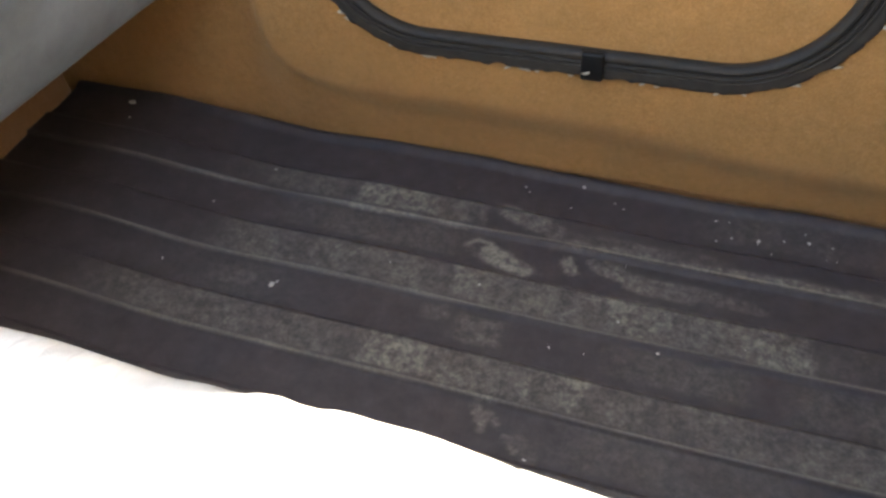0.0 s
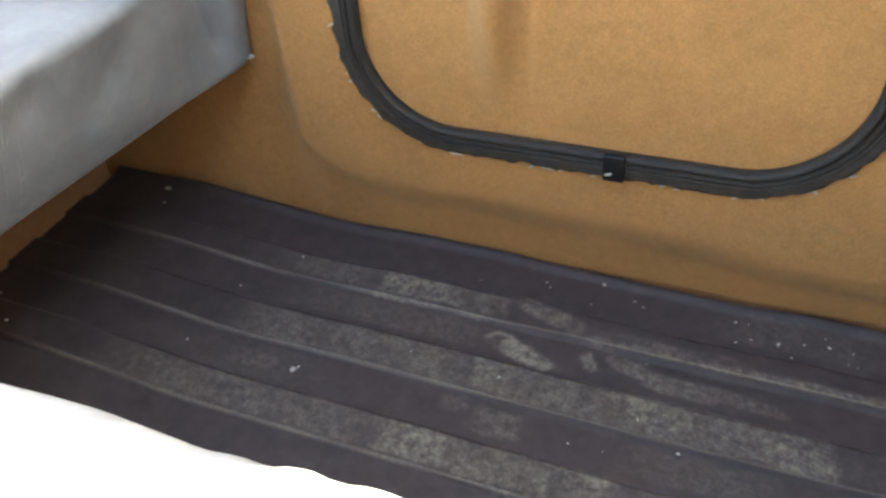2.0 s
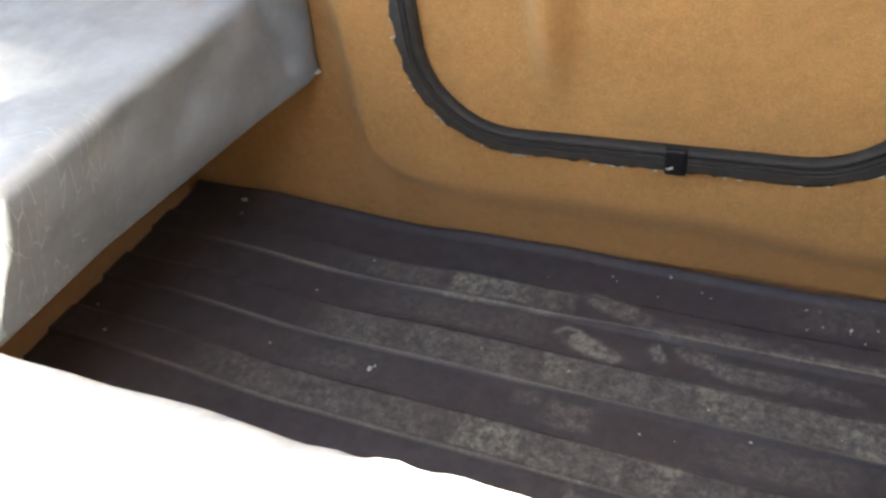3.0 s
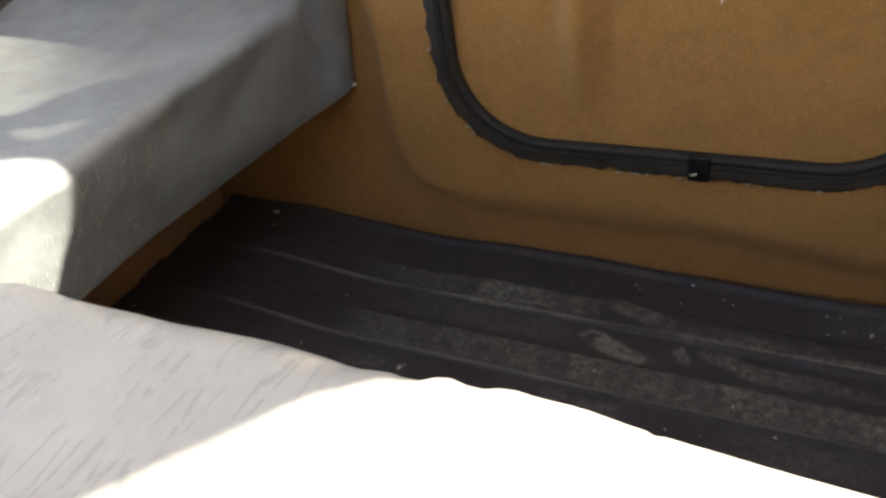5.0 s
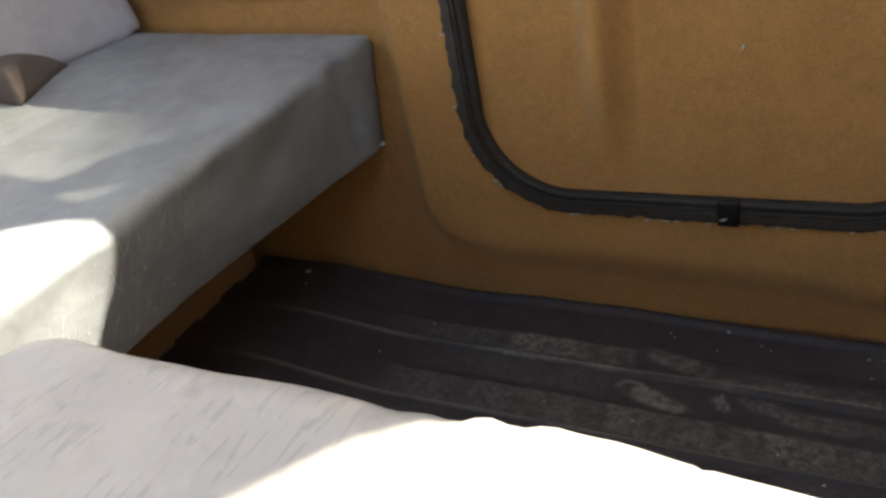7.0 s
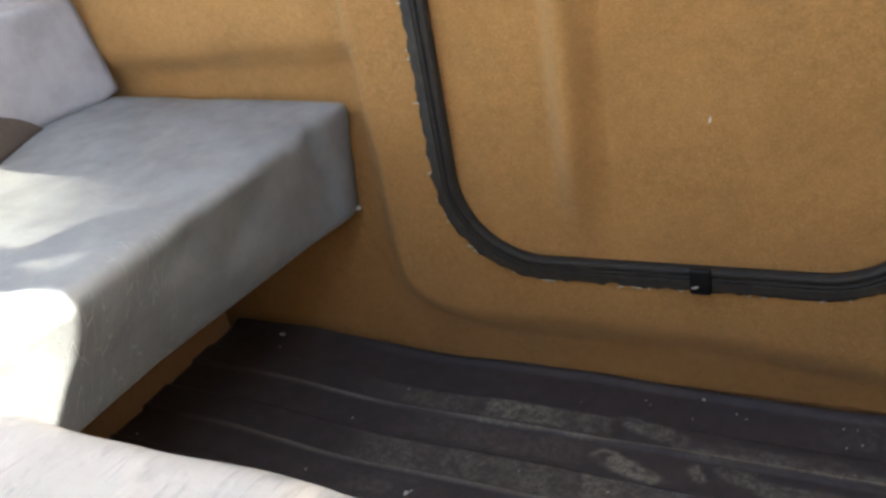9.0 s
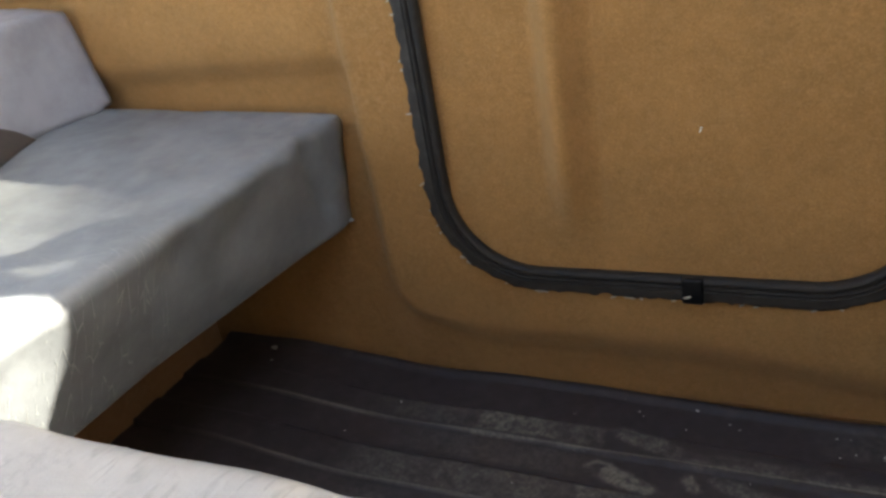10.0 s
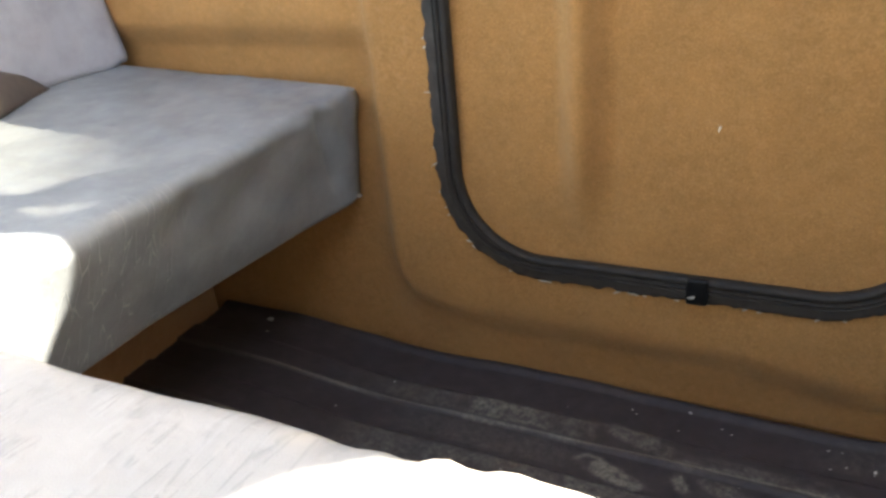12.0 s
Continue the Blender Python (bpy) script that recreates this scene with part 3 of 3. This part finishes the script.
# ---- folded cloth against the backrest ----
def cloth_loop(y):
    k = min(1.0, max(0.0, (-0.128 - y) / 0.155))
    front = -0.926 + 0.078 * k
    rise = 0.048 * math.sin(math.pi / 2 * min(1.0, k * 1.5 + 0.03)) * math.sqrt(1 - 0.97 * max(0.0, (k - 0.88) / 0.12) ** 2)
    foot = 0.4625
    c = [(front, foot), (front - 0.020, foot + rise), (-1.010, foot + rise + 0.008), (-1.010, foot)]
    return [(x + 0.002 * fuzz(x, y, z, 20, 4.0), y, z + 0.002 * fuzz(x, y, z, 16, 2.0)) for x, z in rounded(c, min(0.012, rise * 0.3), 0.006)]


def even_loop(y, n=48):
    """The loop at y resampled to n points, so that every station has as many."""
    pts = [Vector(p) for p in cloth_loop(y)]
    return [pts[int(k * len(pts) / n)] for k in range(n)]


cloth = finish("folded_cloth", sweep([even_loop(y) for y in spread(-0.283, -0.128, 0.003)]), plain("dark_brown_cloth", (0.085, 0.068, 0.060), 0.9))
tagged(cloth, "dark brown folded cloth lying against the bench backrest", "cloth")

# ---- near seat ----
seat = empty("vinyl_seat", 0.3, -0.95, -0.012)
seat_inv = Matrix.Translation((-0.3, 0.95, 0.012))
near_base = part("base", box(-0.46, 0.795, -1.30, -0.70, -0.012, 0.256, 0.006), SHADED_CARPET, seat, "carpeted box, darkened for the shade it stands in")
near_base.matrix_parent_inverse = seat_inv


def seat_loop(x):
    end = step(-0.40, -0.50, x)
    front = -0.617 - 0.048 * end * end - 0.008 * step(0.06, 0.2, x)
    top = 0.4290 - 0.03 * end * end + 0.009 * math.exp(-((x + 0.015) / 0.05) ** 2)
    c = [(front - 0.02, 0.256), (front, top), (-1.30, top + 0.01), (-1.30, 0.256)]
    out = []
    for y, z in rounded(c, (0.02, 0.024, 0.03, 0.02), 0.009):
        lip = step(-0.70, -0.63, y) * step(0.36, 0.42, z)
        wave = 0.0035 * math.sin((x + 0.064) * 2 * math.pi / 0.042) * math.exp(-((x + 0.055) / 0.05) ** 2)
        z += lip * wave + step(0.38, 0.42, z) * (0.003 * fuzz(x, y, 0, 8, 4.0) + 0.0012 * fuzz(x, y, 0, 26, 7.0))
        y += lip * 0.003 * fuzz(x, 0, z, 14, 3.0)
        out.append((x, y, z))
    return out


cover = part("seat_cushion", sweep([seat_loop(x) for x in spread(-0.50, 0.80, 0.010)]), SEAT_VINYL, seat)
cover.matrix_parent_inverse = seat_inv
worn = cover.data.attributes.new("wear", "FLOAT", "POINT")
worn.data.foreach_set("value", [0.9 * (1 - step(-0.16, -0.04, v.co.x)) for v in cover.data.vertices])
tagged(seat, "silver-grey creased vinyl seat lying in full sun", "seat")

# ---- chrome pull in the side wall ----
pull = empty("grab_handle", -0.76, 0.012, 0.765)


def oval(a, b, cx, cz, y, n=64):
    return [(cx + a * math.copysign(abs(math.cos(q)) ** 0.8, math.cos(q)), y, cz + b * math.copysign(abs(math.sin(q)) ** 0.8, math.sin(q))) for q in [2 * math.pi * k / n for k in range(n)]]


loops = [oval(a, b, 0, 0, y) for a, b, y in ((0.131, 0.071, 0.012), (0.130, 0.070, 0.0), (0.124, 0.064, -0.006), (0.114, 0.055, -0.004), (0.108, 0.049, 0.006), (0.020, 0.010, 0.012))]
part("plate", sweep(loops), CHROME, pull, "oval chrome plate")
part("lever", sweep([oval(0.010, 0.022, 0.01, -0.03, 0.010), oval(0.009, 0.021, 0.01, -0.03, -0.008), oval(0.004, 0.016, 0.01, -0.03, -0.012)]), SEAL_RUBBER, pull, "small dark lever")
tagged(pull, "oval chrome pull handle set into the carpeted wall", "handle")

# ---- shell round the camera ----
def rect(x0, x1, z0, z1):
    return [Vector(p) for p in ((x0, z0), (x0, z1), (x1, z1), (x1, z0))]


def opening(x0, x1, z0, z1, r):
    return rounded([(x0, z0), (x0, z1), (x1, z1), (x1, z0)], r, 0.01)


def vecs(*pts):
    return [Vector(p) for p in pts]


# Openings in an unseen wall, traced back from the sun patches' edges.
LIGHTS = [
    rounded([(-0.52, 0.812), (-0.52, 1.05), (0.155, 1.05), (0.075, 0.975), (0.042, 0.925), (0.060, 0.812)], 0.010, 0.008),
    vecs((0.165, 1.078), (0.262, 1.078), (0.245, 1.045), (0.165, 0.985)),
    vecs((0.868, 1.222), (0.920, 1.272), (0.938, 1.270), (0.890, 1.222)),
]
CLEAR = [
    rounded([(0.303, 0.952), (0.298, 1.000), (0.328, 1.075), (0.287, 1.082), (0.274, 1.100), (0.290, 1.50), (0.58, 1.50), (0.58, 0.952)], 0.006, 0.005),
    rounded([(0.925, 1.10), (0.942, 1.258), (0.994, 1.336), (1.095, 1.50), (1.40, 1.50), (1.29, 1.25), (1.26, 1.10)], 0.02, 0.008),
]
outer = vecs((-1.5, 0.7205), (-1.5, 1.55), (1.9, 1.55), (1.9, 0.8005), (-0.372, 0.8005), (-0.372, 0.7205))
wall_upper = finish("wall_far_upper", panel(outer, LIGHTS + CLEAR, 0.0, 0.03), LINING, smooth=False)
tagged(wall_upper, "unseen upper side wall with openings cut to shape the sun patches", "wall", kind="structure")
# Unseen filters that make the soft sun patches on bench and near seat.
for n, loop in enumerate(LIGHTS):
    big = [p for p in loop]
    pane = finish("window_%d" % (n + 1), panel(big, [], 0.012, 0.016), STREAK_FILTER if n == 2 else PATCH_FILTER, smooth=False)
    tagged(pane, "added pane that dims the sun into soft patches", "window", kind="structure")
# Unseen walls; their heights and tones are set to bounce and block light.
wall_near = finish("wall_near", box(-1.5, -0.25, -1.65, -1.62, -0.06, 0.90, 0), LINING, smooth=False)
tagged(wall_near, "unseen pale near wall added to bounce sunlight inside", "wall", kind="structure")
near_block = finish("wall_near_block", box(-0.25, 1.9, -1.65, -1.62, -0.06, 1.45, 0), GREY_TRIM, smooth=False)
tagged(near_block, "unseen grey wall added to hold back light on the right", "wall", kind="structure")
wall_rear = finish("wall_rear", box(-1.53, -1.50, -1.65, 0.03, -0.06, 0.62, 0), LINING, smooth=False)
tagged(wall_rear, "unseen pale rear wall, kept low to let light in", "wall", kind="structure")
wall_front = finish("wall_front", box(1.90, 1.93, -1.65, 0.03, -0.06, 1.15, 0), GREY_TRIM, smooth=False)
tagged(wall_front, "unseen grey front wall, left open above to let light in", "wall", kind="structure")
# Added out of view to keep low front light off the right side.
partition = finish("added_partition", box(0.81, 0.87, -1.62, -0.002, -0.012, 0.84, 0.01), PARTITION_TRIM, smooth=False)
tagged(partition, "unseen brown-grey partition added to block light from the front", "wall", kind="structure")
# Unseen slab, added so that skylight comes more from the left.
roof = finish("ceiling", box(0.55, 1.93, -1.65, 0.03, 1.55, 1.58, 0), GREY_TRIM, smooth=False)
tagged(roof, "unseen grey slab added to cut skylight from the front", "ceiling", kind="structure")
# Second unseen slab, added to dim the top of the bench.
rear_slab = finish("rear_shade_slab", box(-1.53, -0.85, -1.65, 0.03, 1.55, 1.58, 0), GREY_TRIM, smooth=False)
tagged(rear_slab, "unseen grey slab added to dim the bench top", "ceiling", kind="structure")
# Ground out of view, paled to reflect sunlight into the cabin.
ground = finish("ground", grid(spread(-300, 300, 60), spread(-300, 300, 60), lambda x, y: (x, y, -0.5)), plain("ground_gravel", (0.42, 0.38, 0.32), 0.9), smooth=False)
tagged(ground, "unseen ground outside, paled to throw sunlight into the vehicle", "ground", kind="structure")

# ---- crumbs on the mat ----
spots = [(-0.716, -0.011, 0.0046), (-0.700, -0.044, 0.0018), (-0.343, -0.272, 0.0036), (-0.001, -0.003, 0.0024), (-0.434, -0.078, 0.0016), (-0.491, -0.160, 0.0015), (-0.339, -0.266, 0.0016), (-0.503, -0.273, 0.0014), (-0.80, -0.292, 0.0018), (-0.745, -0.335, 0.0022)]
spots += [(-0.077, -0.022, 0.0014), (-0.070, -0.030, 0.0012), (0.013, -0.272, 0.0014), (0.044, -0.024, 0.0014), (0.174, -0.024, 0.0015), (0.227, -0.048, 0.0022), (0.257, -0.040, 0.0013), (0.286, -0.036, 0.0018), (0.132, -0.248, 0.0016), (-0.089, -0.207, 0.0013), (0.132, 0.003, 0.0014), (0.190, -0.022, 0.0010), (0.020, -0.415, 0.0016)]
for k in range(14):
    spots.append((random.uniform(-0.25, 0.42), random.choice((random.uniform(-0.05, 0.0), random.uniform(-0.30, -0.05))), random.uniform(0.0006, 0.0013)))
for k in range(7):
    spots.append((random.uniform(0.17, 0.34), random.uniform(-0.06, -0.02), random.uniform(0.0006, 0.0015)))
bm = bmesh.new()
bmesh.ops.create_icosphere(bm, subdivisions=1, radius=1)
for v in bm.verts:
    v.co *= 1 + 0.5 * fuzz(*v.co, 1.4)
    v.co.z *= 0.55
first = finish("crumb", bm, CRUMB, smooth=False)
tagged(first, "pale crumb of dirt lying on the rubber mat", "crumb", "crumbs on the mat")
for k, (x, y, r) in enumerate(spots):
    m = pose(x, y, mat_height(x, y) + r * 0.4, 0, 0, 40 * k)
    ob = first if k == 0 else copy_thing(first, m)
    ob.matrix_basis = m @ Matrix.Diagonal((r * 1.5, r, r, 1))
bm = bmesh.new()
bmesh.ops.create_icosphere(bm, subdivisions=2, radius=1)
for v in bm.verts:
    v.co = (0.008 + v.co.x * 0.0013 + v.co.z * 0.0010, 0.001 + v.co.y * 0.003, 0.4145 + v.co.z * 0.004)
fleck = finish("paint_fleck", bm, FLECK)
tagged(fleck, "tiny pale fleck stuck to the carpeted door", "fleck")
